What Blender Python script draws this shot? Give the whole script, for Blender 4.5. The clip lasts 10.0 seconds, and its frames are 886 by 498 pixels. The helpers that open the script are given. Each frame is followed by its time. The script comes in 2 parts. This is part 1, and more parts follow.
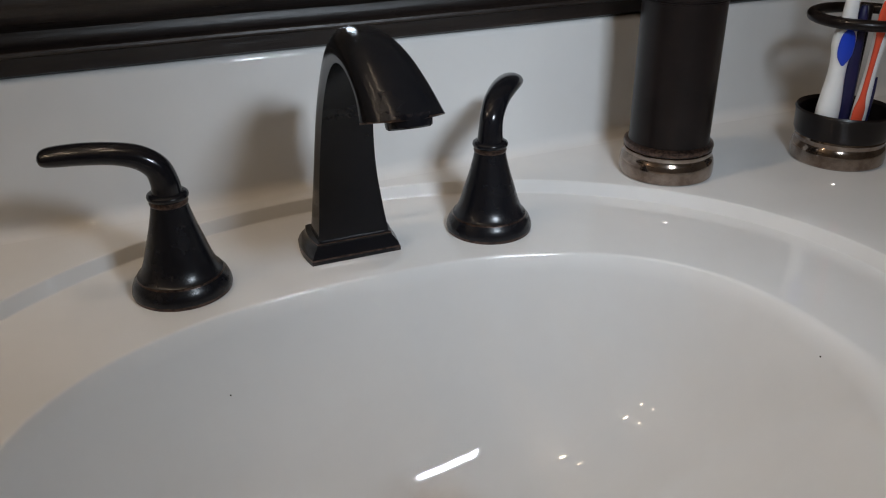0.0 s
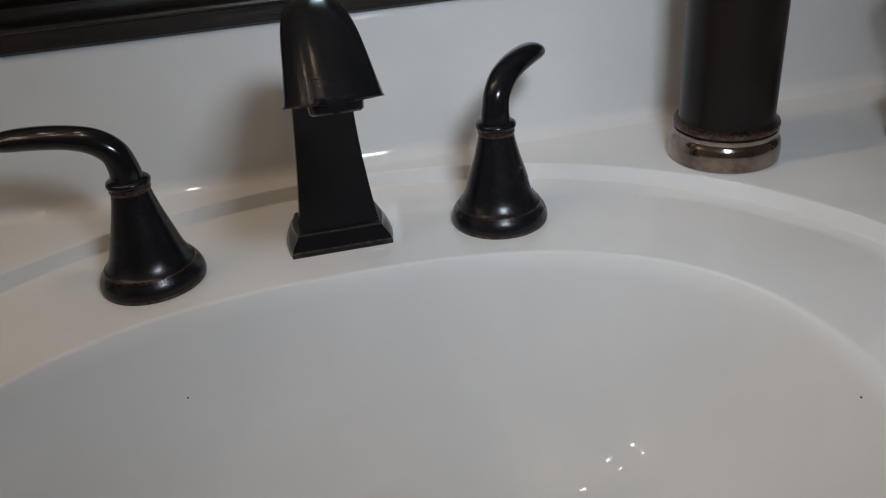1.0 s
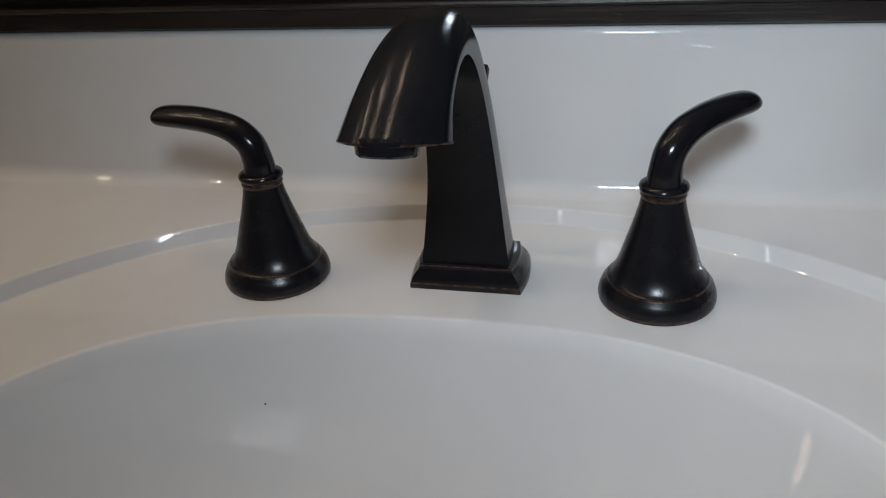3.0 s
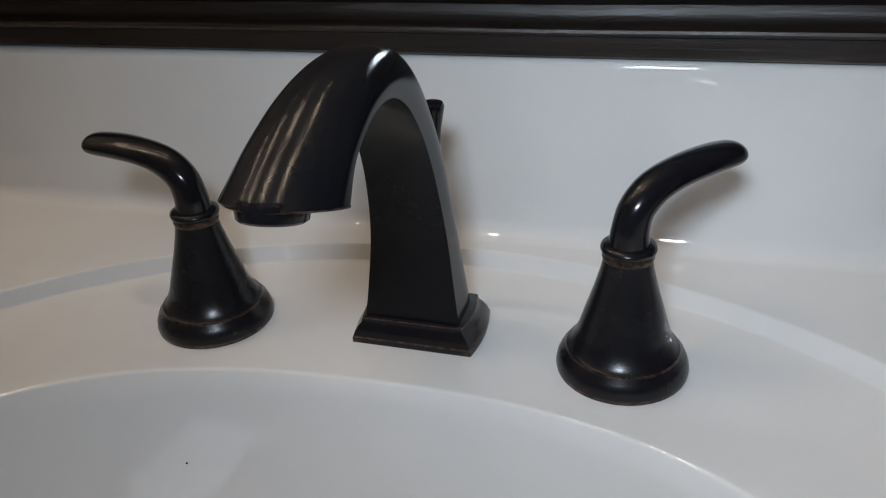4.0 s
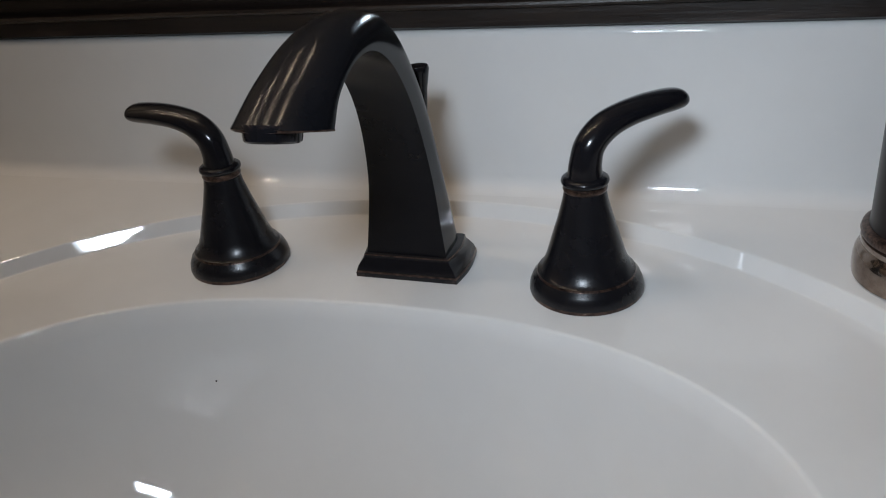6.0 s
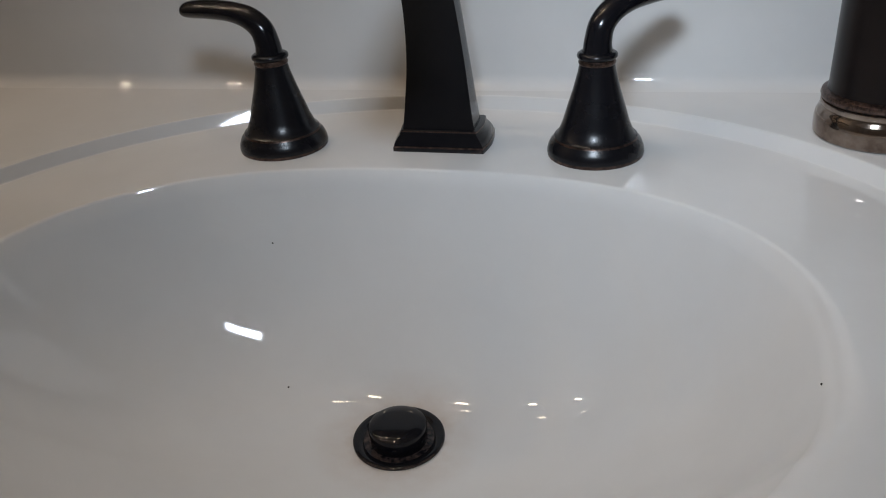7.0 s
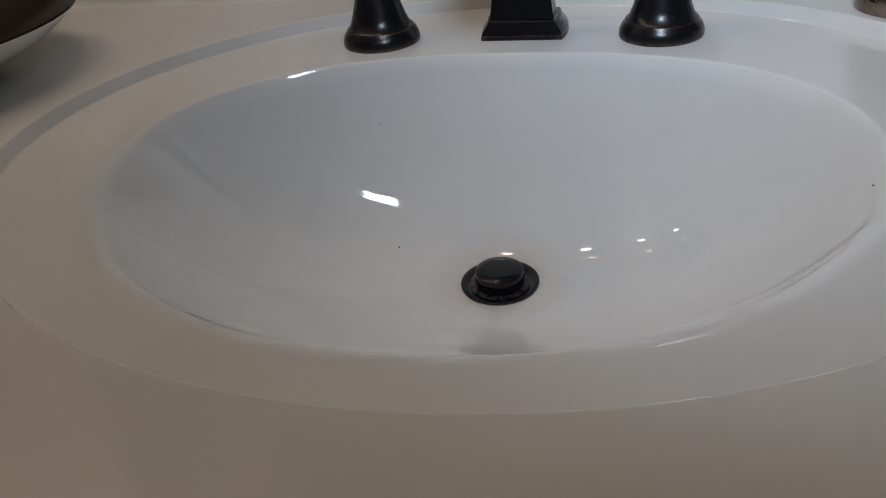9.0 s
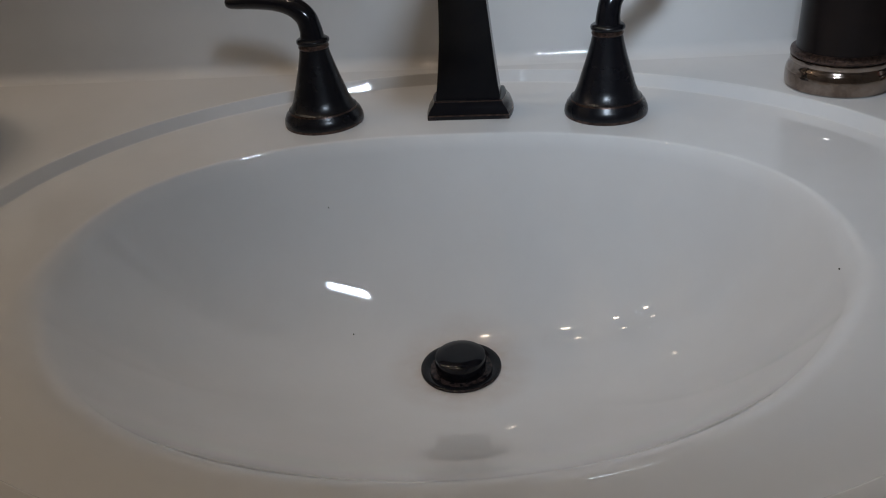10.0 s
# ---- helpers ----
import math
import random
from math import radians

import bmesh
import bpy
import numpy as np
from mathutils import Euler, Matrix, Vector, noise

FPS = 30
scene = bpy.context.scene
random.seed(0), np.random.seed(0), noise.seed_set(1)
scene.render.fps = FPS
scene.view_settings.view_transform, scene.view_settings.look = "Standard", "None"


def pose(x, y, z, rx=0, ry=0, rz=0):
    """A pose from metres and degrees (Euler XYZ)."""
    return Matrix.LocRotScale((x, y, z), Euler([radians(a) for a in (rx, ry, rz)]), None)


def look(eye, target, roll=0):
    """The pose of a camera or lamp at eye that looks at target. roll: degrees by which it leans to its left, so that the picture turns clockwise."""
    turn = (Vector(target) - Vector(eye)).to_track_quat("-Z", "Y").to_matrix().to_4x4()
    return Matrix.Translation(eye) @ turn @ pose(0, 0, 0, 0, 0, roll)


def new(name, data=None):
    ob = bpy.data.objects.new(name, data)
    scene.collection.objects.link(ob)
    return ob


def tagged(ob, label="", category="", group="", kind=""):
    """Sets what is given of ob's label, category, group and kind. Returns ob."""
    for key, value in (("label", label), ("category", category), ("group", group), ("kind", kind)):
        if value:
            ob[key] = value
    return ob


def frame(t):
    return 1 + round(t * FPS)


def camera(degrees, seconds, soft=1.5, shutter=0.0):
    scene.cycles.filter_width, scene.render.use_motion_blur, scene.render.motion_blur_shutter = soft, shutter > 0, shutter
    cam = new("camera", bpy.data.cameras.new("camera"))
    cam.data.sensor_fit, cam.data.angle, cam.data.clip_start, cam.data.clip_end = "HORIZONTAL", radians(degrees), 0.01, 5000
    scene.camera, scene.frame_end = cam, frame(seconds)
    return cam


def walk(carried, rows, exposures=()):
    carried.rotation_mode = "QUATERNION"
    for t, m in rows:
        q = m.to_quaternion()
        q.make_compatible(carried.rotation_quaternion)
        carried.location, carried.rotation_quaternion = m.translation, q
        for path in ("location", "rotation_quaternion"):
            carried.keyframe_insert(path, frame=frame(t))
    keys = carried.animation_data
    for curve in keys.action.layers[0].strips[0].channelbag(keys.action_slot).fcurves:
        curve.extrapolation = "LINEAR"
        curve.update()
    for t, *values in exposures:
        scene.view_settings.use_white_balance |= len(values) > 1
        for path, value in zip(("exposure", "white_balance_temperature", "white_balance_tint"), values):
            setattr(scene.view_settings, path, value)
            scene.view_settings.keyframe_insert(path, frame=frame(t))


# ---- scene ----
cam = camera(56.9, 10.0, soft=1.1)
PATH = [
    (0, (-0.1287, -0.4508, 0.2393), (0.5801, 1.1849, -0.6632), -0.6),
    (0.5, (-0.0780, -0.4315, 0.228), (0.5155, 1.227, -0.7153), -2.3),
    (1, (-0.0242, -0.4258, 0.2244), (0.3344, 1.2921, -0.7365), -4.6),
    (1.5, (0.0215, -0.426, 0.222), (0.142, 1.328, -0.733), -4.7),
    (2, (0.045, -0.428, 0.226), (-0.085, 1.32, -0.737), -4.3),
    (3.5, (0.099, -0.319, 0.221), (-0.384, 1.376, -0.725), -3.7),
    (4, (0.116, -0.304, 0.222), (-0.406, 1.381, -0.72), -3.3),
    (4.5, (0.147, -0.312, 0.223), (-0.441, 1.366, -0.693), -4.3),
    (5, (0.16, -0.321, 0.219), (-0.469, 1.353, -0.676), -5.7),
    (6.5, (0.16, -0.411, 0.21), (-0.427, 1.264, -0.711), -6.0),
    (7, (0.129, -0.469, 0.192), (-0.331, 1.227, -0.764), -4.4),
    (7.5, (0.107, -0.493, 0.18), (-0.315, 1.162, -0.861), -4.0),
    (8, (0.102, -0.513, 0.175), (-0.332, 1.115, -0.903), -4.4),
    (8.5, (0.1, -0.538, 0.178), (-0.336, 1.077, -0.919), -5.2),
    (9, (0.096, -0.575, 0.188), (-0.383, 1.055, -0.866), -6.7),
    (9.5, (0.075, -0.561, 0.194), (-0.354, 1.084, -0.86), -6.7),
    (10, (0.059, -0.556, 0.206), (-0.193, 1.171, -0.772), -4.9),
]
EXPOSURES = [(0, 0.14, 6560, 13), (1, 0.0, 6560, 13), (2, -0.04, 6510, 13), (3.5, 0.14, 6460, 13), (5, 0.20, 6430, 13), (6.5, 0.02, 6430, 13), (7.2, 0.04, 6350, 13), (8, -0.10, 6180, 13), (9, -0.05, 6180, 13), (9.5, 0.14, 5960, 13), (10, -0.24, 6200, 13)]
walk(cam, [(t, look(eye, target, roll)) for t, eye, target, roll in PATH], EXPOSURES)


# ---- world and light ----
world = bpy.data.worlds.new("world")
scene.world = world
world.use_nodes = True
world.node_tree.nodes["Background"].inputs["Color"].default_value = (0.85, 0.85, 0.85, 1)
world.node_tree.nodes["Background"].inputs["Strength"].default_value = 0.008


def lamp(name, kind, energy, colour, m, size=0.1, size_y=None):
    data = bpy.data.lights.new(name, kind)
    data.energy, data.color = energy, colour
    if kind == "AREA":
        data.shape, data.size, data.size_y = "RECTANGLE", size, size_y or size
    else:
        data.shadow_soft_size = size
    ob = new(name, data)
    ob.matrix_world = m
    return ob


# the cool video light that is held over the camera, and the warm room
LED_AT, LED_AIM = (0.095, -0.400, 0.372), (0.146, 0.085, 0.050)
led = lamp("led_lamp", "AREA", 1.38, (0.76, 0.89, 1.0), look(LED_AT, LED_AIM), 0.088, 0.056)
led.data.spread = radians(124)
BULBS = [(-0.180, -0.03, 0.98), (-0.437, -0.03, 0.98), (-0.693, -0.03, 0.98), (-0.950, -0.03, 0.98)]
for spot in BULBS:
    lamp("vanity_bulb_lamp", "POINT", 0.14, (1.0, 0.80, 0.58), Matrix.Translation((spot[0], spot[1], spot[2])), 0.012)


# ---- materials ----
def material(name, colour, rough=0.5, metal=0.0, coat=0.0, spec=0.5):
    m = bpy.data.materials.new(name)
    m.use_nodes = True
    b = m.node_tree.nodes["Principled BSDF"]
    b.inputs["Base Color"].default_value = (*colour, 1)
    b.inputs["Roughness"].default_value = rough
    b.inputs["Metallic"].default_value = metal
    b.inputs["Coat Weight"].default_value = coat
    b.inputs["Coat Roughness"].default_value = 0.04
    b.inputs["Specular IOR Level"].default_value = spec
    return m


def node(m, kind, **values):
    n = m.node_tree.nodes.new(kind)
    for key, value in values.items():
        n.inputs[key.replace("_", " ")].default_value = value
    return n


def link(m, a, b):
    m.node_tree.links.new(a, b)


def spots(m, scale, detail=4.0, stretch=(1, 1, 1), rough=0.6):
    """A noise in object space."""
    where = node(m, "ShaderNodeTexCoord")
    turn = node(m, "ShaderNodeMapping", Scale=stretch)
    link(m, where.outputs["Object"], turn.inputs["Vector"])
    n = node(m, "ShaderNodeTexNoise", Scale=scale, Detail=detail, Roughness=rough)
    link(m, turn.outputs["Vector"], n.inputs["Vector"])
    return n.outputs["Fac"]


def ramp(m, fac, stops):
    r = node(m, "ShaderNodeValToRGB")
    r.color_ramp.elements[0].position, r.color_ramp.elements[1].position = stops[0][0], stops[-1][0]
    r.color_ramp.elements[0].color, r.color_ramp.elements[1].color = (*stops[0][1], 1), (*stops[-1][1], 1)
    for place, colour in stops[1:-1]:
        r.color_ramp.elements.new(place).color = (*colour, 1)
    link(m, fac, r.inputs["Fac"])
    return r.outputs["Color"]


def bump(m, fac, strength, distance):
    b = node(m, "ShaderNodeBump", Strength=strength, Distance=distance)
    link(m, fac, b.inputs["Height"])
    link(m, b.outputs["Normal"], m.node_tree.nodes["Principled BSDF"].inputs["Normal"])


def set_in(m, socket, out):
    link(m, out, m.node_tree.nodes["Principled BSDF"].inputs[socket])


def grey(v):
    return (v, v, v)


# cast marble: cream white, faint clouds, glossy gel coat
marble = material("cultured_marble", (0.74, 0.73, 0.71), 0.06, 0.0, 0.0, 0.7)
clouds = ramp(marble, spots(marble, 7, 6, rough=0.65), [(0.3, (0.69, 0.685, 0.675)), (0.7, (0.745, 0.742, 0.735))])
ring_at = node(marble, "ShaderNodeVectorMath")
ring_at.operation = "DISTANCE"
link(marble, node(marble, "ShaderNodeTexCoord").outputs["Object"], ring_at.inputs[0])
ring_at.inputs[1].default_value = (0.002, -0.1285, -0.126)
ring = ramp(marble, ring_at.outputs["Value"], [(0.026, grey(0.62)), (0.033, grey(0.30)), (0.052, grey(0.0))])
ring_mix = node(marble, "ShaderNodeMath")
ring_mix.operation = "MULTIPLY"
link(marble, ring, ring_mix.inputs[0])
link(marble, ramp(marble, spots(marble, 55, 4), [(0.3, grey(0.35)), (0.7, grey(1.0))]), ring_mix.inputs[1])
stained = node(marble, "ShaderNodeMix")
stained.data_type = "RGBA"
link(marble, ring_mix.outputs[0], stained.inputs[0])
link(marble, clouds, stained.inputs[6])
stained.inputs[7].default_value = (0.42, 0.29, 0.19, 1)
set_in(marble, "Base Color", stained.outputs[2])
set_in(marble, "Roughness", ramp(marble, spots(marble, 45, 4), [(0.3, grey(0.012)), (0.75, grey(0.035))]))
bump(marble, spots(marble, 18, 2), 0.008, 0.002)

# oil-rubbed bronze: nearly black, satin, with copper showing through where it is rubbed
def bronze_finish(name, low, high, spec):
    m = material(name, (0.02, 0.017, 0.018), 0.16, 0.0, 0.0, spec)
    patina = ramp(m, spots(m, 90, 5, rough=0.6), [(0.3, (0.0048, 0.0052, 0.0076)), (0.75, (0.0095, 0.0092, 0.0112))])
    edge_worn = node(m, "ShaderNodeNewGeometry").outputs["Pointiness"]
    rubbed = node(m, "ShaderNodeMath")
    rubbed.operation = "MULTIPLY"
    link(m, ramp(m, edge_worn, [(0.56, grey(0.0)), (0.64, grey(1.0))]), rubbed.inputs[0])
    link(m, ramp(m, spots(m, 260, 5, rough=0.75), [(0.42, grey(0.0)), (0.62, grey(0.8))]), rubbed.inputs[1])
    worn = node(m, "ShaderNodeMix")
    worn.data_type = "RGBA"
    link(m, rubbed.outputs[0], worn.inputs[0])
    link(m, patina, worn.inputs[6])
    worn.inputs[7].default_value = (0.22, 0.15, 0.12, 1)
    set_in(m, "Base Color", worn.outputs[2])
    set_in(m, "Roughness", ramp(m, spots(m, 60, 4), [(0.3, grey(low)), (0.75, grey(high))]))
    return m


bronze = bronze_finish("oil_rubbed_bronze", 0.13, 0.19, 0.4)
soft_bronze = bronze_finish("satin_rubbed_bronze", 0.24, 0.30, 0.4)
dark_bronze = bronze_finish("polished_dark_bronze", 0.08, 0.13, 0.3)
satin = material("satin_bronze", (0.012, 0.011, 0.012), 0.3, 0.0, 0.0, 0.21)
set_in(satin, "Base Color", ramp(satin, spots(satin, 60, 6, (1, 1, 1), 0.7), [(0.3, (0.0050, 0.0056, 0.0076)), (0.72, (0.0080, 0.0080, 0.0096))]))
set_in(satin, "Roughness", ramp(satin, spots(satin, 34, 5, (1, 1, 1), 0.6), [(0.3, grey(0.165)), (0.75, grey(0.20))]))
along = node(satin, "ShaderNodeTangent")
along.direction_type, along.axis = "RADIAL", "X"
satin.node_tree.nodes["Principled BSDF"].inputs["Anisotropic"].default_value = 0.75
set_in(satin, "Tangent", along.outputs["Tangent"])
copper = material("copper_wear_and_highlight", (0.2, 0.095, 0.06), 0.32, 0.85)
set_in(copper, "Base Color", ramp(copper, spots(copper, 320, 5, rough=0.8), [(0.38, (0.03, 0.022, 0.02)), (0.68, (0.19, 0.125, 0.100))]))
nickel = material("tarnished_bronze_band", (0.25, 0.2, 0.17), 0.24, 0.95)
set_in(nickel, "Base Color", ramp(nickel, spots(nickel, 38, 5, rough=0.65), [(0.30, (0.13, 0.09, 0.07)), (0.48, (0.30, 0.24, 0.20)), (0.72, (0.42, 0.365, 0.325))]))
set_in(nickel, "Roughness", ramp(nickel, spots(nickel, 90, 4), [(0.3, grey(0.07)), (0.75, grey(0.17))]))
brown_paint = material("dark_brown_enamel", (0.03, 0.02, 0.018), 0.30, 0.0, 0.0, 0.26)
set_in(brown_paint, "Base Color", ramp(brown_paint, spots(brown_paint, 40, 5), [(0.3, (0.0065, 0.0046, 0.0046)), (0.75, (0.0125, 0.0085, 0.0080))]))

# stained wood of the mirror's frame
wood = material("dark_stained_wood", (0.03, 0.02, 0.015), 0.5, 0.0, 0.0, 0.5)
grain = spots(wood, 16, 8, (0.6, 9, 9), 0.7)
set_in(wood, "Base Color", ramp(wood, grain, [(0.3, (0.008, 0.006, 0.006)), (0.58, (0.019, 0.013, 0.0105)), (0.72, (0.06, 0.042, 0.034)), (0.82, (0.16, 0.13, 0.11))]))
set_in(wood, "Roughness", ramp(wood, spots(wood, 45, 6, (0.5, 6, 6)), [(0.3, grey(0.26)), (0.75, grey(0.48))]))
bump(wood, grain, 0.35, 0.002)

wall_paint = material("beige_wall_paint", (0.55, 0.46, 0.36), 0.7)
set_in(wall_paint, "Base Color", ramp(wall_paint, spots(wall_paint, 5, 4), [(0.3, (0.36, 0.34, 0.31)), (0.7, (0.41, 0.39, 0.355))]))
bump(wall_paint, spots(wall_paint, 180, 3), 0.15, 0.002)
ceiling_paint = material("ceiling_paint", (0.7, 0.66, 0.6), 0.8)
floor_tile = material("floor_covering", (0.3, 0.25, 0.2), 0.5)
set_in(floor_tile, "Base Color", ramp(floor_tile, spots(floor_tile, 8, 5), [(0.3, (0.26, 0.21, 0.17)), (0.7, (0.34, 0.29, 0.24))]))
cabinet_wood = material("vanity_wood", (0.05, 0.03, 0.02), 0.4)
set_in(cabinet_wood, "Base Color", ramp(cabinet_wood, spots(cabinet_wood, 10, 6, (6, 6, 0.6)), [(0.3, (0.03, 0.018, 0.012)), (0.7, (0.07, 0.045, 0.03))]))
mirror_glass = material("mirror_glass", (0.85, 0.87, 0.86), 0.01, 1.0)
white_plastic = material("white_plastic", (0.8, 0.8, 0.8), 0.3)
blue_plastic = material("blue_plastic", (0.01, 0.05, 0.5), 0.3)
navy_back_and_shade = material("navy_back_and_shade", (0.012, 0.012, 0.06), 0.35)
red_plastic = material("red_plastic", (0.75, 0.09, 0.04), 0.35)
ceramic = material("white_glazed_ceramic", (0.75, 0.74, 0.7), 0.15, coat=0.5)
petal = material("brown_glaze", (0.03, 0.015, 0.01), 0.25)
set_in(petal, "Base Color", ramp(petal, spots(petal, 24, 7, rough=0.7), [(0.38, (0.004, 0.003, 0.003)), (0.58, (0.014, 0.007, 0.005)), (0.72, (0.05, 0.022, 0.014)), (0.85, (0.16, 0.09, 0.06))]))
scum = material("dark_speck", (0.05, 0.045, 0.04), 0.9, 0.0, 0.0, 0.05)
bulb_glow = material("bulb_glow", (1, 0.9, 0.75), 0.4)
bulb_glow.node_tree.nodes["Principled BSDF"].inputs["Emission Color"].default_value = (1, 0.80, 0.58, 1)
bulb_glow.node_tree.nodes["Principled BSDF"].inputs["Emission Strength"].default_value = 95
black_plastic = material("black_plastic", (0.015, 0.015, 0.016), 0.5)
pale_plastic = material("pale_plastic", (0.5, 0.5, 0.5), 0.5)


# ---- mesh helpers ----
def finish(name, bm, mat, parent=None, label="", smooth=True, sharp=35):
    bmesh.ops.recalc_face_normals(bm, faces=bm.faces[:])
    for f in bm.faces:
        f.smooth = smooth
    for e in bm.edges:
        if len(e.link_faces) == 2 and e.calc_face_angle(0) > radians(sharp):
            e.smooth = False
    me = bpy.data.meshes.new(name)
    bm.to_mesh(me)
    bm.free()
    for one in (mat if isinstance(mat, list) else [mat]):
        me.materials.append(one)
    ob = new(name, me)
    ob.parent = parent
    return tagged(ob, label)


def part(name, bm, mat, parent, label="", sharp=35):
    return finish(name, bm, mat, parent, label, True, sharp)


def thing(name, x, y, z, label, category, group="", kind="", turn=0.0):
    ob = new(name)
    ob.matrix_world = pose(x, y, z, 0, 0, turn)
    ob.empty_display_size = 0.02
    return tagged(ob, label, category, group, kind)


def rings(bm, loops, caps=(True, True), closed=True):
    """Skin a list of loops of points that have the same count."""
    rows = [[bm.verts.new(p) for p in loop] for loop in loops]
    n = len(rows[0])
    for a, b in zip(rows, rows[1:]):
        for i in range(n if closed else n - 1):
            j = (i + 1) % n
            bm.faces.new((a[i], a[j], b[j], b[i]))
    if caps[0]:
        bm.faces.new(rows[0])
    if caps[1]:
        bm.faces.new(rows[-1])
    return rows


def lathe(profile, n=64, caps=(True, True)):
    """A turned body about z from (radius, height) pairs."""
    bm = bmesh.new()
    rings(bm, [[(r * math.cos(2 * math.pi * i / n), r * math.sin(2 * math.pi * i / n), z) for i in range(n)] for r, z in profile], caps)
    return bm


def spline(points, per=8):
    """Catmull-Rom through tuples of any length."""
    pts = [np.array(p, float) for p in points]
    pts = [2 * pts[0] - pts[1], *pts, 2 * pts[-1] - pts[-2]]
    out = []
    for a, b, c, d in zip(pts, pts[1:], pts[2:], pts[3:]):
        for k in range(per):
            u = k / per
            out.append(0.5 * (2 * b + (c - a) * u + (2 * a - 5 * b + 4 * c - d) * u**2 + (3 * b - a - 3 * c + d) * u**3))
    out.append(pts[-2])
    return out


def box(bm, x0, x1, y0, y1, z0, z1, bevel=0.0, seg=2):
    made = bmesh.ops.create_cube(bm, size=1, matrix=Matrix.Translation(((x0 + x1) / 2, (y0 + y1) / 2, (z0 + z1) / 2)) @ Matrix.Diagonal((x1 - x0, y1 - y0, z1 - z0, 1)))
    if bevel:
        edges = {e for v in made["verts"] for e in v.link_edges}
        bmesh.ops.bevel(bm, geom=list(edges), offset=bevel, segments=seg, profile=0.5, affect="EDGES")
    return bm


def extrude_x(profile, x0, x1, steps=2, wave=0.0):
    """A closed (y, z) profile drawn out along x."""
    bm = bmesh.new()
    loops = []
    for k in range(steps + 1):
        x = x0 + (x1 - x0) * k / steps
        loops.append([(x, y + wave * noise.noise((x * 9, y * 40, z * 40)), z + wave * noise.noise((x * 9, z * 40, y * 40 + 7))) for y, z in profile])
    rings(bm, loops)
    return bm


# ---- the room ----
X0, X1, Y0, Y1, FLOOR, TOP = -1.3, 1.7, -2.2, 0.125, -0.86, 1.58
for name, b in (("wall_north", (X0 - 0.1, X1 + 0.1, Y1, Y1 + 0.1, FLOOR, TOP)), ("wall_south", (X0 - 0.1, X1 + 0.1, Y0 - 0.1, Y0, FLOOR, TOP)),
                ("wall_west", (X0 - 0.1, X0, Y0, Y1, FLOOR, TOP)), ("wall_east", (X1, X1 + 0.1, Y0, Y1, FLOOR, TOP))):
    tagged(finish(name, box(bmesh.new(), *b), wall_paint, None, "plain beige painted bathroom wall", False), "", "wall", "", "structure")
tagged(finish("floor", box(bmesh.new(), X0 - 0.1, X1 + 0.1, Y0 - 0.1, Y1 + 0.1, FLOOR - 0.1, FLOOR), floor_tile, None, "plain brown bathroom floor", False), "", "floor", "", "structure")
tagged(finish("ceiling", box(bmesh.new(), X0 - 0.1, X1 + 0.1, Y0 - 0.1, Y1 + 0.1, TOP, TOP + 0.1), ceiling_paint, None, "plain off-white bathroom ceiling", False), "", "ceiling", "", "structure")


# ---- the vanity top: deck with recessed oval, basin and backsplash in one casting ----
DECK, BACK, FRONT, LEFT, RIGHT = 0.0090, 0.0895, -0.47, -0.75, 0.95
OUT_C, OUT = (0.005, -0.157), (0.283, 0.232)
DRAIN_C, DRAIN_R, DEPTH = (0.002, -0.1285), 0.026, 0.126


def oval(c, ab, a, power=2.0):
    ca, sa = math.cos(a), math.sin(a)
    return (c[0] + ab[0] * math.copysign(abs(ca) ** (2 / power), ca), c[1] + ab[1] * math.copysign(abs(sa) ** (2 / power), sa))


LIP_C, LIP_A, LIP_BACK, LIP_FRONT = (-0.001, -0.190), 0.2135, 0.159, 0.176


def lip(a, grow=0.0):
    """The basin's outline: squarer towards the wall, rounder towards the front."""
    if math.sin(a) > 0:
        return oval(LIP_C, (LIP_A + grow, LIP_BACK + grow), a, 2.4)
    return oval(LIP_C, (LIP_A + grow, LIP_FRONT + grow), a, 2.4 - 0.33 * min(1.0, -3 * math.sin(a)))


def backness(a):
    """0 towards the front of the basin, 1 towards the wall."""
    u = min(1.0, max(0.0, (math.sin(a) + 0.6) / 1.1))
    return u * u * (3 - 2 * u)


def basin_form(a):
    """The powers of the bowl's curve towards the angle a: its own, and how much of it falls as a steep wall."""
    p = 2.3 - 0.75 * max(0.0, math.sin(a)) ** 2 - 0.55 * max(0.0, -math.sin(a)) ** 2
    return p, 0.02 + 0.31 * backness(a)


def rim_turn(a):
    """How steeply the bowl meets the brink, in radians."""
    p, wall = basin_form(a)
    rim, inner = lip(a, -0.014), oval(DRAIN_C, (DRAIN_R, DRAIN_R), a)
    return math.atan(((1 - wall) * p + wall * 8) * (DEPTH - 0.012) / math.dist(rim, inner))


def brink_profile(back, end):
    """Way inwards and fall of the brink: a crisp turn off the ledge at the back, a soft roll at the front."""
    points, turn, half, x, z = [(0.0, 0.0)], 0.0, 0.0, 0.0, 0.0
    for k in range(24):
        crisp = k < 12
        step = (0.00022 if crisp else 0.00085) * back + 0.00095 * (1 - back)
        turn += radians(5.0 * back + 1.8 * (1 - back)) if crisp else (end - half) / 12
        half = turn if crisp else half
        x, z = x + step * math.cos(turn), z + step * math.sin(turn)
        points.append((x, z))
    return points


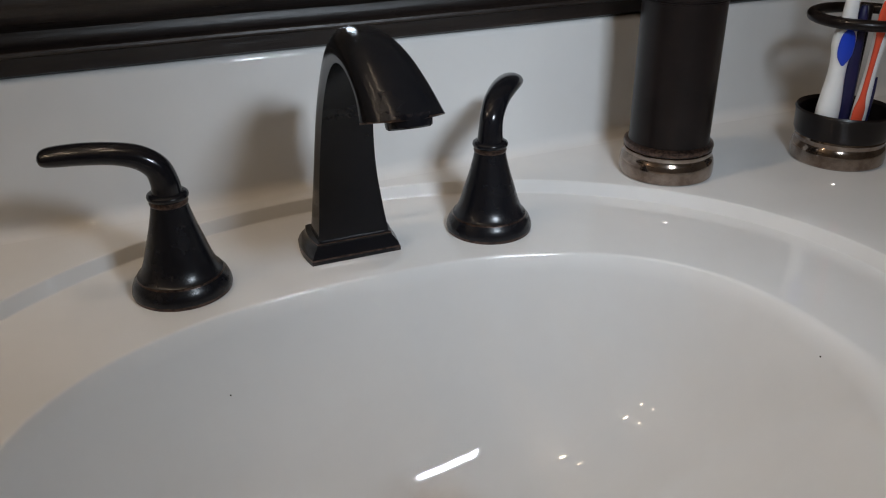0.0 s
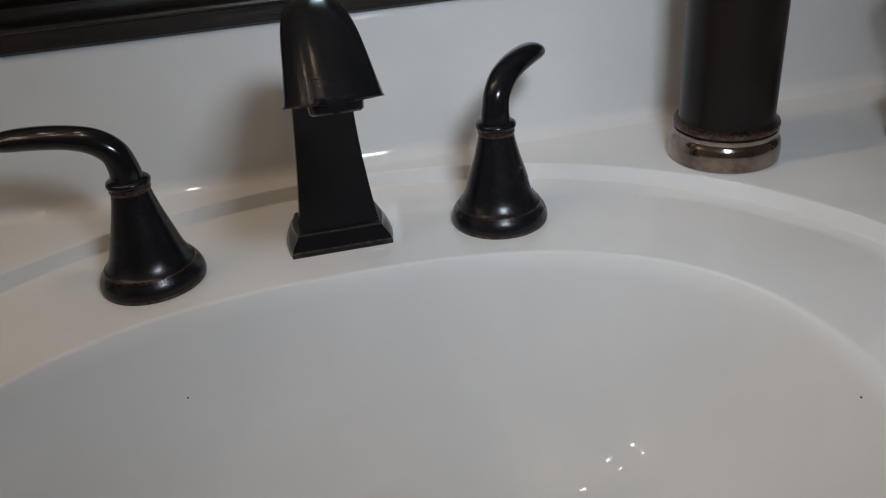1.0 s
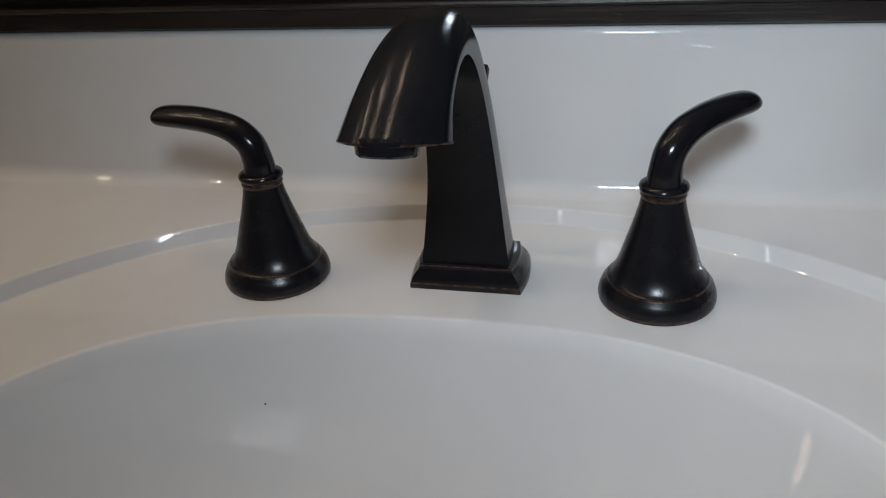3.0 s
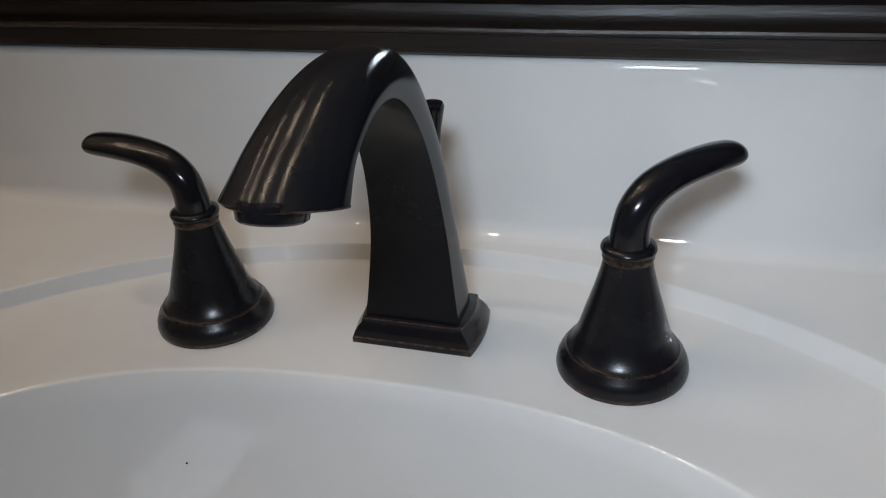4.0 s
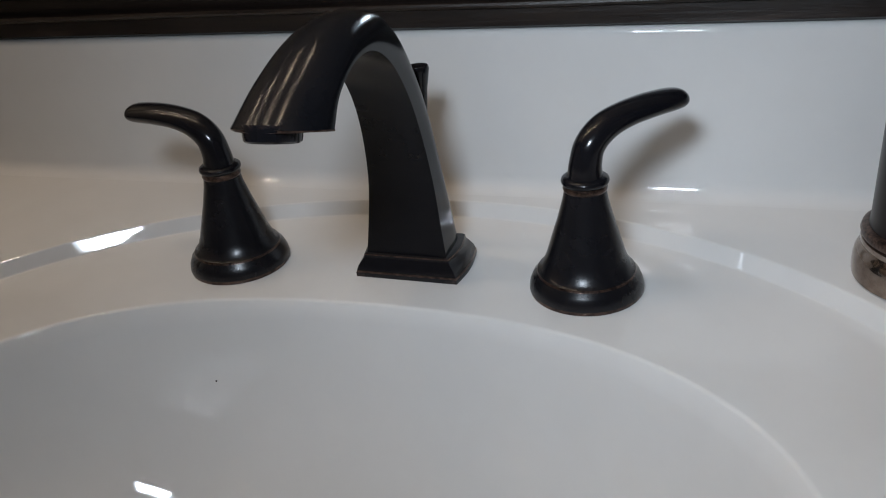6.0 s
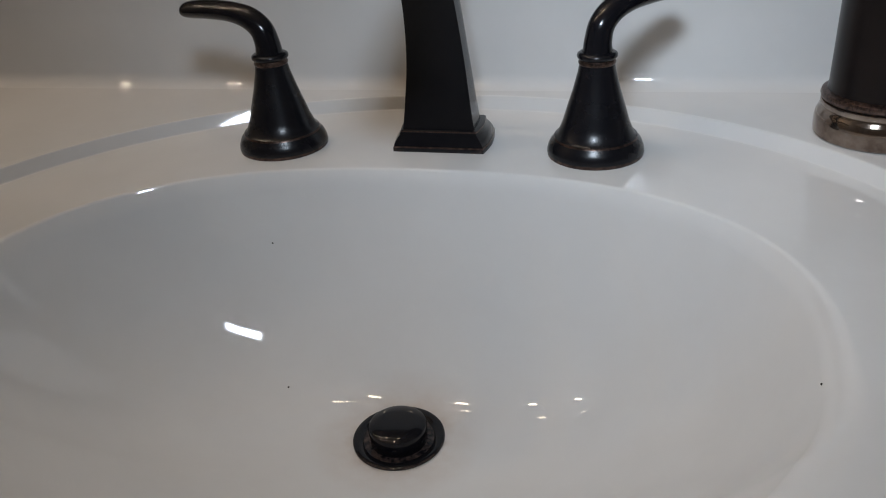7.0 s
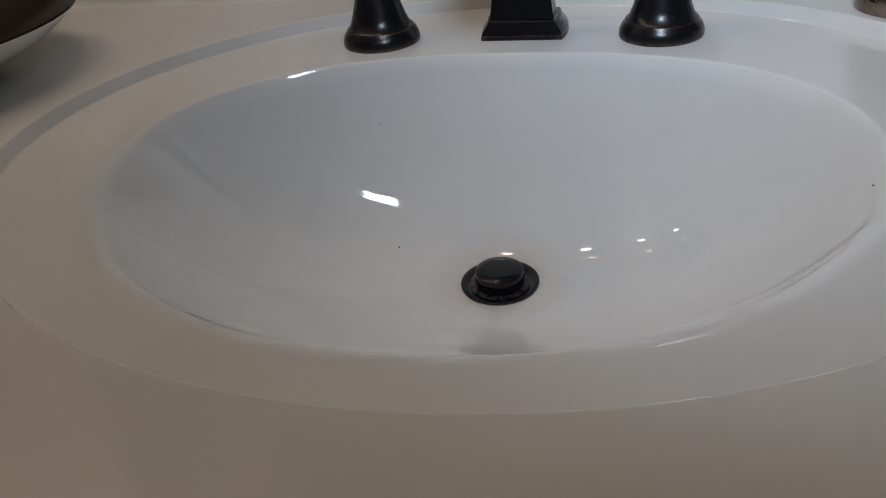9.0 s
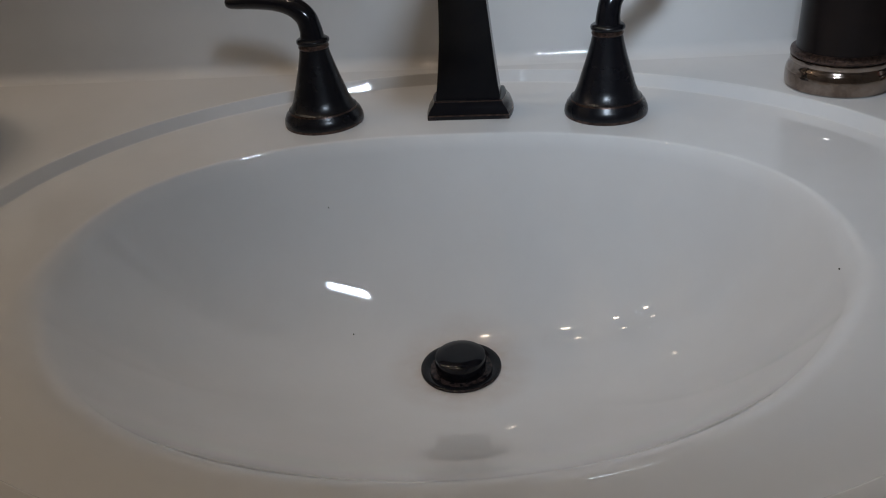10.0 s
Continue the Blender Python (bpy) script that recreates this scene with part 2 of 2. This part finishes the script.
def basin_depth(s, a):
    """A shallow bowl whose wall turns steep under the brink, most of all at the back."""
    fall_of_brink = BRINKS[a][-1][1]
    p, wall = basin_form(a)
    fall = (1 - wall) * (1 - s**p) + wall * (1 - s**8)
    return -fall_of_brink - (DEPTH - fall_of_brink) * fall


top = thing("washbasin", 0, 0, 0, "cream white cast marble vanity top with recessed oval basin", "washbasin")
N = 256
bm = bmesh.new()
angles = [2 * math.pi * i / N for i in range(N)]
BRINKS = {a: brink_profile(backness(a), rim_turn(a)) for a in angles}
loops = []
# basin, from the drain outwards to its rounded brink
for k in range(57):
    s = 1 - (1 - k / 56) ** 1.9
    loop = []
    for a in angles:
        rim, inner = lip(a, -BRINKS[a][-1][0]), oval(DRAIN_C, (DRAIN_R, DRAIN_R), a)
        loop.append((inner[0] + (rim[0] - inner[0]) * s, inner[1] + (rim[1] - inner[1]) * s, basin_depth(s, a)))
    loops.append(loop)
for k in range(23, -1, -1):
    loops.append([(*lip(a, -BRINKS[a][k][0]), -BRINKS[a][k][1]) for a in angles])
loops.append([(*lip(a, 0.002), 0.0) for a in angles])
# flat faucet ledge, then the small step up to the deck
last = loops[-1]
for u in (0.06, 0.25, 0.5, 0.75, 0.97):
    loops.append([(p[0] + (oval(OUT_C, OUT, a)[0] - p[0]) * u, p[1] + (oval(OUT_C, OUT, a)[1] - p[1]) * u, 0.0) for p, a in zip(last, angles)])
STEP_R, STEP_RUN, STEP_TILT = 0.0018, 0.0062, radians(62)
foot_arc = [(STEP_R * math.sin(STEP_TILT * k / 5), STEP_R * (1 - math.cos(STEP_TILT * k / 5))) for k in range(6)]
for run, rise in foot_arc + [(STEP_RUN - x, DECK - z) for x, z in reversed(foot_arc)]:
    loops.append([(*oval(OUT_C, (OUT[0] + run, OUT[1] + run), a), rise) for a in angles])
edge = loops[-1]


def to_border(p, a):
    ca, sa = math.cos(a), math.sin(a)
    ts = []
    if ca: ts.append(((RIGHT if ca > 0 else LEFT) - OUT_C[0]) / ca)
    if sa: ts.append(((BACK if sa > 0 else FRONT) - OUT_C[1]) / sa)
    t = min(v for v in ts if v > 0)
    return (OUT_C[0] + ca * t, OUT_C[1] + sa * t)


for u in (0.02, 0.3, 1.0):
    loops.append([(p[0] + (to_border(p, a)[0] - p[0]) * u, p[1] + (to_border(p, a)[1] - p[1]) * u, DECK) for p, a in zip(edge, angles)])
rings(bm, loops, (False, False))
part("basin", bm, marble, top, sharp=80)

arc = [(BACK + 0.0105 * math.sin(a), DECK + 0.0105 - 0.0105 * math.cos(a)) for a in [math.pi / 2 * k / 8 for k in range(9)]]
crown = [(0.100 + 0.004 - 0.004 * math.cos(a), 0.1055 + 0.004 * math.sin(a)) for a in [math.pi / 2 * k / 5 for k in range(6)]]
part("backsplash", extrude_x([*arc, *crown, (Y1 - 0.002, 0.1095), (Y1 - 0.002, DECK - 0.02), (BACK, DECK - 0.02)], LEFT, RIGHT, 2), marble, top, "cream white coved backsplash", 60)
part("front_edge", extrude_x([(FRONT, DECK), (FRONT - 0.008, DECK - 0.003), (FRONT - 0.012, DECK - 0.012), (FRONT - 0.012, -0.03), (FRONT, -0.034)], LEFT, RIGHT, 2), marble, top)
bm = bmesh.new()
box(bm, LEFT + 0.01, RIGHT - 0.01, FRONT + 0.01, FRONT + 0.03, FLOOR, -0.002)
box(bm, LEFT + 0.01, LEFT + 0.03, FRONT + 0.03, Y1 - 0.002, FLOOR, -0.002)
box(bm, RIGHT - 0.03, RIGHT - 0.01, FRONT + 0.03, Y1 - 0.002, FLOOR, -0.002)
tagged(finish("vanity_cabinet", bm, cabinet_wood, None, "plain dark wooden vanity cabinet under the sink top", False), "", "cabinet", "", "structure")

# ---- mirror frame on the backsplash ----
mirror = thing("framed_mirror", 0, 0.1, 0.1098, "wall mirror in a dark stained moulded wooden frame", "mirror")
rail = [(0.004, 0.0), (0.0, 0.002), (0.0, 0.0118), (-0.002, 0.0128), (-0.0026, 0.0142), (-0.002, 0.0156), (0.001, 0.0166)]
rail += [(0.001 + 0.008 * math.sin(math.pi / 2 * k / 6), 0.0166 + 0.009 * (1 - math.cos(math.pi / 2 * k / 6))) for k in range(1, 7)]
rail += [(0.009 - 0.014 * math.sin(math.pi * k / 10), 0.0260 + 0.036 * k / 10) for k in range(1, 10)]
rail += [(0.014, 0.066), (0.023, 0.068), (0.023, 0.0)]
part("bottom_rail", extrude_x(rail, -0.62, 0.8, 90, 0.0006), wood, mirror, "dark stained moulded rail with worn ridges", 28)
part("pane", box(bmesh.new(), -0.62, 0.8, 0.016, 0.021, 0.0685, 0.75), mirror_glass, mirror, "plain silvered glass")


# ---- faucet ----
def spout_section(yi, zi, yo, zo, w, power, n=40):
    """A section whose inner side is flat and whose outer side is domed: mid inner point, mid outer point, half width."""
    inner, outer = Vector((0, yi, zi)), Vector((0, yo, zo))
    mid, out = inner, outer - inner
    loop = []
    for k in range(n + 1):
        a = math.pi * k / n
        ca, sa = math.cos(a), math.sin(a)
        x = w * math.copysign(abs(ca) ** (2 / power), ca)
        loop.append(tuple(mid + Vector((x, 0, 0)) + out * (0.001 + abs(sa) ** (2 / power))))
    for k in range(1, 8):
        x = -w + 2 * w * k / 8
        loop.append(tuple(mid + Vector((x, 0, 0)) + out * (0.035 * (1 - (x / w) ** 2))))
    return loop


faucet = thing("faucet_spout", 0.005, 0.0, 0.0, "dark oil-rubbed bronze arched faucet spout on a square foot", "faucet", "", "", -1.0)
bm = bmesh.new()
PY0, PY1, PW = -0.006, 0.0315, 0.0292
foot = [(1.0, 0.0), (1.0, 0.0025), (0.985, 0.0035), (0.955, 0.006), (0.90, 0.0085), (0.845, 0.0105), (0.834, 0.0121), (0.828, 0.0128), (0.79, 0.0135)]
loops = []
for s, z in foot:
    cy, hy = (PY0 + PY1) / 2, (PY1 - PY0) / 2 * s
    hx = PW * s
    bow = 0.0022
    side = [(-hx + 2 * hx * k / 10, -hy) for k in range(10)]
    side += [(hx + bow * math.sin(math.pi * k / 10), -hy + 2 * hy * k / 10) for k in range(10)]
    side += [(hx - 2 * hx * k / 10, hy) for k in range(10)]
    side += [(-hx - bow * math.sin(math.pi * k / 10), hy - 2 * hy * k / 10) for k in range(10)]
    loops.append([(x, cy + y, z) for x, y in side])
rings(bm, loops)
foot_ob = part("foot", bm, [bronze, copper], faucet, sharp=30)
for f in foot_ob.data.polygons:
    f.material_index = 1 if 0.0122 < f.center.z < 0.0128 or 0.0025 < f.center.z < 0.0032 else 0
SPOUT = [(-0.0015, 0.0115, 0.0282, 0.0115, 0.0232, 6), (0.001, 0.03, 0.0268, 0.031, 0.0208, 6), (0.003, 0.055, 0.0238, 0.058, 0.0182, 5.5), (-0.001, 0.082, 0.0175, 0.092, 0.0162, 4.5),
         (-0.009, 0.104, 0.0075, 0.118, 0.0152, 3.6), (-0.022, 0.122, -0.0050, 0.1370, 0.0150, 2.9), (-0.037, 0.1325, -0.0225, 0.1485, 0.0155, 2.5), (-0.053, 0.1365, -0.0455, 0.1515, 0.0165, 2.2),
         (-0.069, 0.1352, -0.0690, 0.1476, 0.0175, 2.1), (-0.0860, 0.1285, -0.0945, 0.1374, 0.0188, 2.1), (-0.0982, 0.1192, -0.1172, 0.1250, 0.0208, 2.1)]
bm = bmesh.new()
rings(bm, [spout_section(*row) for row in spline(SPOUT, 7)])
part("arm", bm, satin, faucet, sharp=32)
bm = bmesh.new()
mouth = SPOUT[-1]
rings(bm, [spout_section(mouth[0] + dy, mouth[1] - dz, mouth[2] - dy, mouth[3] - dz, mouth[4] + dw, 2.0) for dy, dz, dw in
           ((0.0, -0.0002, 0.0002), (-0.0003, 0.0001, 0.0004), (-0.0002, 0.0006, 0.0002), (0.0012, 0.0007, -0.0012))], (False, False))
part("mouth_rim", bm, copper, faucet, "thin copper-worn rim of the mouth")
MOUTH_TILT = math.atan2(0.0058, 0.0190)
bm = lathe([(0.0113, 0.002), (0.0113, -0.002), (0.0110, -0.0040), (0.0100, -0.0048), (0.0085, -0.0048), (0.0085, -0.002)], 40)
bmesh.ops.rotate(bm, verts=bm.verts[:], matrix=Matrix.Rotation(-MOUTH_TILT, 3, "X"))
bmesh.ops.translate(bm, verts=bm.verts[:], vec=(0, -0.1075, 0.1219))
part("aerator", bm, bronze, faucet, "dark round aerator under the spout's mouth")
rod = lathe([(0.0022, 0.0), (0.0022, 0.078), (0.0032, 0.084), (0.0042, 0.094), (0.0058, 0.1025), (0.0062, 0.105), (0.0056, 0.1065), (0.003, 0.107)], 28)
bmesh.ops.translate(rod, verts=rod.verts[:], vec=(0.003, 0.0365, 0))
part("lift_rod", rod, bronze, faucet, "thin pop-up lift rod with a flared knob")


def handle(x, y, turn, lean):
    h = thing("lever_tap", x, y, 0.0, "dark oil-rubbed bronze lever handle on a flared round base", "tap", "lever taps beside the spout", "", turn)
    part("base", lathe([(0.0286, 0.0), (0.0290, 0.002), (0.0285, 0.005), (0.0270, 0.0085), (0.0250, 0.0105), (0.0246, 0.0118), (0.0226, 0.0130), (0.0196, 0.0205), (0.0168, 0.030),
                        (0.0137, 0.040), (0.0112, 0.0495), (0.0102, 0.0548)]), [soft_bronze, copper], h, "", 40)
    # ridge ring paints in its thin highlight; bottom ring is a pale edge line
    for f in h.children[-1].data.polygons:
        f.material_index = 1 if 0.0106 < f.center.z < 0.0117 or f.center.z < 0.0012 else 0
    part("collar", lathe([(0.0094, 0.0543), (0.0104, 0.0548), (0.0109, 0.0560), (0.0104, 0.0573), (0.0103, 0.0578), (0.0115, 0.0588), (0.0117, 0.0598), (0.0114, 0.0609), (0.0103, 0.0617), (0.0088, 0.0620)], 48),
         [bronze, copper], h, "thin ringed collar with copper wear", 60)
    for f in h.children[-1].data.polygons:
        f.material_index = 1 if f.center.z < 0.0578 else 0
    bm = bmesh.new()
    path = spline([(0, 0.0614, 0.0086, 0.0086), (0.0004, 0.0680, 0.0079, 0.0079), (0.0032, 0.0765, 0.0077, 0.0074), (0.0115, 0.0830, 0.0082, 0.0067), (0.024, 0.0862 + lean * 0.2, 0.0088, 0.0060), (0.040, 0.0872 + lean * 0.6, 0.0094, 0.0058),
                   (0.055, 0.0868 + lean, 0.0090, 0.0054), (0.0610, 0.0862 + lean, 0.0070, 0.0044), (0.0632, 0.0860 + lean, 0.0030, 0.0020)], 6)
    loops = []
    for k, row in enumerate(path):
        a, b = path[max(k - 1, 0)], path[min(k + 1, len(path) - 1)]
        d = Vector((b[0] - a[0], 0, b[1] - a[1])).normalized()
        up = Vector((-d.z, 0, d.x))
        c = Vector((row[0], 0, row[1]))
        loops.append([tuple(c + Vector((0, 1, 0)) * row[2] * math.cos(2 * math.pi * i / 28) + up * row[3] * math.sin(2 * math.pi * i / 28)) for i in range(28)])
    rings(bm, loops)
    part("lever", bm, bronze, h, sharp=50)
    return h


handle(-0.1016, 0.0015, 167, 0.0)
handle(0.1016, 0.0015, 49, 0.0)

# ---- drain ----
drain = thing("drain", DRAIN_C[0], DRAIN_C[1], -DEPTH, "dark oil-rubbed bronze pop-up drain in the basin", "drain")
part("flange", lathe([(0.0265, 0.0003), (0.0264, 0.0014), (0.0250, 0.0019), (0.0215, 0.0012), (0.0180, -0.0015), (0.0172, -0.004), (0.017, -0.012)], 64), dark_bronze, drain)
part("stopper", lathe([(0.0150, -0.011), (0.0164, -0.004), (0.0166, 0.004), (0.0168, 0.0088), (0.0164, 0.0103), (0.0152, 0.0111), (0.010, 0.0117), (0.003, 0.0120)], 64), dark_bronze, drain, "round domed stopper cap")

# ---- soap dispenser ----
soap = thing("soap_dispenser", 0.2600, 0.0180, DECK, "dark brown cylindrical soap dispenser with tarnished metal base", "soap dispenser")
part("base_band", lathe([(0.0330, 0.0), (0.0344, 0.0012), (0.0348, 0.004), (0.0348, 0.009), (0.0343, 0.0125), (0.0333, 0.0148), (0.0324, 0.0158), (0.0321, 0.0170), (0.0327, 0.0185), (0.0325, 0.0200), (0.0315, 0.0205)], 72), nickel, soap, "tarnished bronze-coloured metal band")
part("bead", lathe([(0.0312, 0.0206), (0.0326, 0.0215), (0.0331, 0.0232), (0.0326, 0.0250), (0.0302, 0.0262)], 72), copper, soap, "worn copper-brown bead")
part("body", lathe([(0.0298, 0.0263), (0.0294, 0.030), (0.0294, 0.125), (0.0298, 0.128)], 72), brown_paint, soap)
part("cap", lathe([(0.0294, 0.1282), (0.0294, 0.1292), (0.0304, 0.1300), (0.0306, 0.1318), (0.0298, 0.1330), (0.0298, 0.150), (0.030, 0.156), (0.02, 0.159), (0.01, 0.16)], 72), brown_paint, soap, "ridged dark brown cap")

# ---- toothbrush holder ----
HX, HY = 0.3995, -0.0150
holder = thing("toothbrush_holder", HX, HY, DECK, "dark brown toothbrush holder with tarnished metal base", "toothbrush holder")
part("base_band", lathe([(0.0332, 0.0), (0.0346, 0.0015), (0.0349, 0.005), (0.0347, 0.010), (0.0340, 0.0135), (0.0326, 0.0155), (0.0328, 0.0175), (0.0335, 0.0190), (0.0330, 0.0205)], 72), nickel, holder, "tarnished bronze-coloured metal band")
part("cup", lathe([(0.0335, 0.0206), (0.0348, 0.024), (0.0352, 0.036), (0.0360, 0.0395), (0.0352, 0.041), (0.0330, 0.0385), (0.0325, 0.024), (0.002, 0.0235)], 72), brown_paint, holder)
part("post", lathe([(0.0042, 0.0236), (0.0042, 0.116), (0.003, 0.118)], 24), brown_paint, holder)
bm = bmesh.new()
box(bm, -0.0355, 0.0, -0.0028, 0.0028, 0.1075, 0.1105)
rings_r = [(0.0362 + 0.0040 * math.cos(t), 0.1090 + 0.0040 * math.sin(t)) for t in [2 * math.pi * i / 14 for i in range(14)]]
loops = [[(r * math.cos(a), r * math.sin(a), z) for r, z in rings_r] for a in [2 * math.pi * i / 64 for i in range(64)]]
rows = rings(bm, loops, (False, False))
for i in range(14):
    bm.faces.new((rows[-1][i], rows[-1][(i + 1) % 14], rows[0][(i + 1) % 14], rows[0][i]))
part("ring", bm, brown_paint, holder, "round dark brown top ring")


def brush(name, at, lean_x, lean_y, label, sections, mats, turn):
    b = thing(name, HX + at[0], HY + at[1], DECK + 0.0245, label, "toothbrush", "toothbrushes in the holder")
    b.matrix_world = Matrix.Translation((HX + at[0], HY + at[1], DECK + 0.0245)) @ Euler((radians(lean_x), radians(lean_y), radians(turn))).to_matrix().to_4x4()
    for part_name, rows, mat, off in sections:
        bm = bmesh.new()
        loops = [[(off[0] + w * math.cos(2 * math.pi * i / 20), off[1] + d * math.sin(2 * math.pi * i / 20), z) for i in range(20)] for w, d, z in spline(rows, 5)]
        rings(bm, loops)
        part(part_name, bm, mat, b)
    return b


# the white brush's navy back also puts its shadowed side into the colour
brush("toothbrush", (-0.0240, -0.004), 2, 0.5, "white and blue electric-style toothbrush standing in the holder",
      [("handle", [(0.0085, 0.0075, 0.0), (0.0085, 0.0075, 0.02), (0.0062, 0.006, 0.045), (0.0064, 0.006, 0.058), (0.008, 0.007, 0.068), (0.0072, 0.0065, 0.078), (0.0052, 0.005, 0.09), (0.004, 0.004, 0.13), (0.003, 0.003, 0.16)], white_plastic, (0, 0)),
       ("grip", [(0.001, 0.001, 0.054), (0.0048, 0.0015, 0.060), (0.0058, 0.0018, 0.068), (0.0046, 0.0015, 0.076), (0.001, 0.001, 0.081)], blue_plastic, (0, -0.0062)),
       ("back", [(0.0075, 0.006, 0.0), (0.0075, 0.006, 0.035), (0.0058, 0.005, 0.058), (0.004, 0.004, 0.085), (0.002, 0.002, 0.095)], navy_back_and_shade, (0.0105, 0.003))], None, -25)
brush("toothbrush", (-0.008, -0.018), 2, 2, "red and white toothbrush standing in the holder",
      [("handle", [(0.005, 0.005, 0.0), (0.0055, 0.005, 0.02), (0.004, 0.0045, 0.05), (0.005, 0.005, 0.085), (0.0035, 0.0035, 0.11), (0.0025, 0.0025, 0.16)], white_plastic, (0, 0)),
       ("grip", [(0.0035, 0.002, 0.0), (0.0045, 0.002, 0.02), (0.002, 0.002, 0.035), (0.0022, 0.002, 0.07), (0.0048, 0.002, 0.088), (0.0035, 0.002, 0.1)], red_plastic, (-0.003, -0.004)),
       ("back", [(0.0025, 0.003, 0.0), (0.0025, 0.003, 0.03), (0.0015, 0.002, 0.045)], navy_back_and_shade, (0.005, 0))], None, -20)

# ---- dish ----
dish = thing("dish", -0.435, -0.105, DECK, "round dish, white outside with a dark brown glazed inside", "dish")
part("shell", lathe([(0.040, 0.0), (0.045, 0.0015), (0.048, 0.003), (0.085, 0.014), (0.115, 0.029), (0.129, 0.0395), (0.1305, 0.0415)], 96, (True, False)), ceramic, dish, "white glazed outside")
part("glazed_inside", lathe([(0.1306, 0.0416), (0.1296, 0.0428), (0.1270, 0.0420), (0.112, 0.031), (0.083, 0.0170), (0.05, 0.008), (0.004, 0.006)], 96, (False, True)), petal, dish, "glossy dark brown mottled glaze")

# ---- specks of dirt in the basin ----
for x, y, z, r in ((-0.0905, -0.0610, -0.0401, 0.0005), (-0.0731, -0.1076, -0.1140, 0.0006), (0.2000, -0.1979, -0.0111, 0.0005)):
    bm = bmesh.new()
    bmesh.ops.create_icosphere(bm, subdivisions=2, radius=r)
    for v in bm.verts:
        v.co *= 1 + 0.35 * noise.noise(v.co * 2500)
    speck = finish("speck", bm, scum, None, "tiny dark speck of dirt stuck in the basin")
    speck.matrix_world = pose(x, y, z)
    tagged(speck, "", "speck", "specks in the basin")

# ---- light fittings ----
fixture = thing("vanity_light", -0.565, Y1 - 0.002, 0.98, "four-bulb vanity light bar over the mirror", "wall lamp")
part("back_plate", box(bmesh.new(), -0.46, 0.46, -0.03, 0.0, -0.05, 0.05, 0.006), brown_paint, fixture)
for spot in BULBS:
    bm = bmesh.new()
    bmesh.ops.create_uvsphere(bm, u_segments=24, v_segments=16, radius=0.016)
    bmesh.ops.translate(bm, verts=bm.verts[:], vec=(spot[0] + 0.565, spot[1] - Y1 + 0.002, 0))
    bulb = part("bulb", bm, bulb_glow, fixture, "small glowing clear bulb")
    bulb.visible_shadow = False
    bm = lathe([(0.012, 0.0), (0.014, 0.02), (0.011, 0.075), (0.009, 0.08)], 24)
    bmesh.ops.rotate(bm, verts=bm.verts[:], matrix=Matrix.Rotation(radians(90), 3, "X"))
    bmesh.ops.translate(bm, verts=bm.verts[:], vec=(spot[0] + 0.565, -0.03, 0))
    part("socket", bm, brown_paint, fixture)

panel = thing("led_video_light", 0, 0, 0, "small pale grey led light panel with black lattice front", "lamp")
panel.matrix_world = look(LED_AT, LED_AIM)
HW, HH = 0.045, 0.029
bm = bmesh.new()
for b in ((-HW - 0.006, HW + 0.006, HH, HH + 0.006), (-HW - 0.006, HW + 0.006, -HH - 0.006, -HH), (-HW - 0.006, -HW, -HH, HH), (HW, HW + 0.006, -HH, HH)):
    box(bm, *b, -0.008, 0.012)
box(bm, -HW - 0.006, HW + 0.006, -HH - 0.006, HH + 0.006, 0.012, 0.02)
part("housing", bm, pale_plastic, panel)
# added lattice: breaks the lamp's reflection into a grid like rows of diodes
bm = bmesh.new()
for k in range(1, 14):
    x = -HW + 2 * HW * k / 14
    box(bm, x - 0.0007, x + 0.0007, -HH, HH, -0.004, -0.002)
for k in range(1, 9):
    y = -HH + 2 * HH * k / 9
    box(bm, -HW, HW, y - 0.0007, y + 0.0007, -0.0065, -0.0045)
part("lattice", bm, black_plastic, panel, "fine black lattice added before the lamp to give a diode grid in reflections")
# added rod, out of view, only keeps the fixed panel from floating
back = Matrix(look(LED_AT, LED_AIM)) @ Vector((0, 0, 0.02))
rod = lathe([(0.004, back.z), (0.004, TOP - 0.001)], 16)
bmesh.ops.translate(rod, verts=rod.verts[:], vec=(back.x, back.y, 0))
bmesh.ops.transform(rod, matrix=look(LED_AT, LED_AIM).inverted(), verts=rod.verts[:])
part("hanging_rod", rod, pale_plastic, panel)
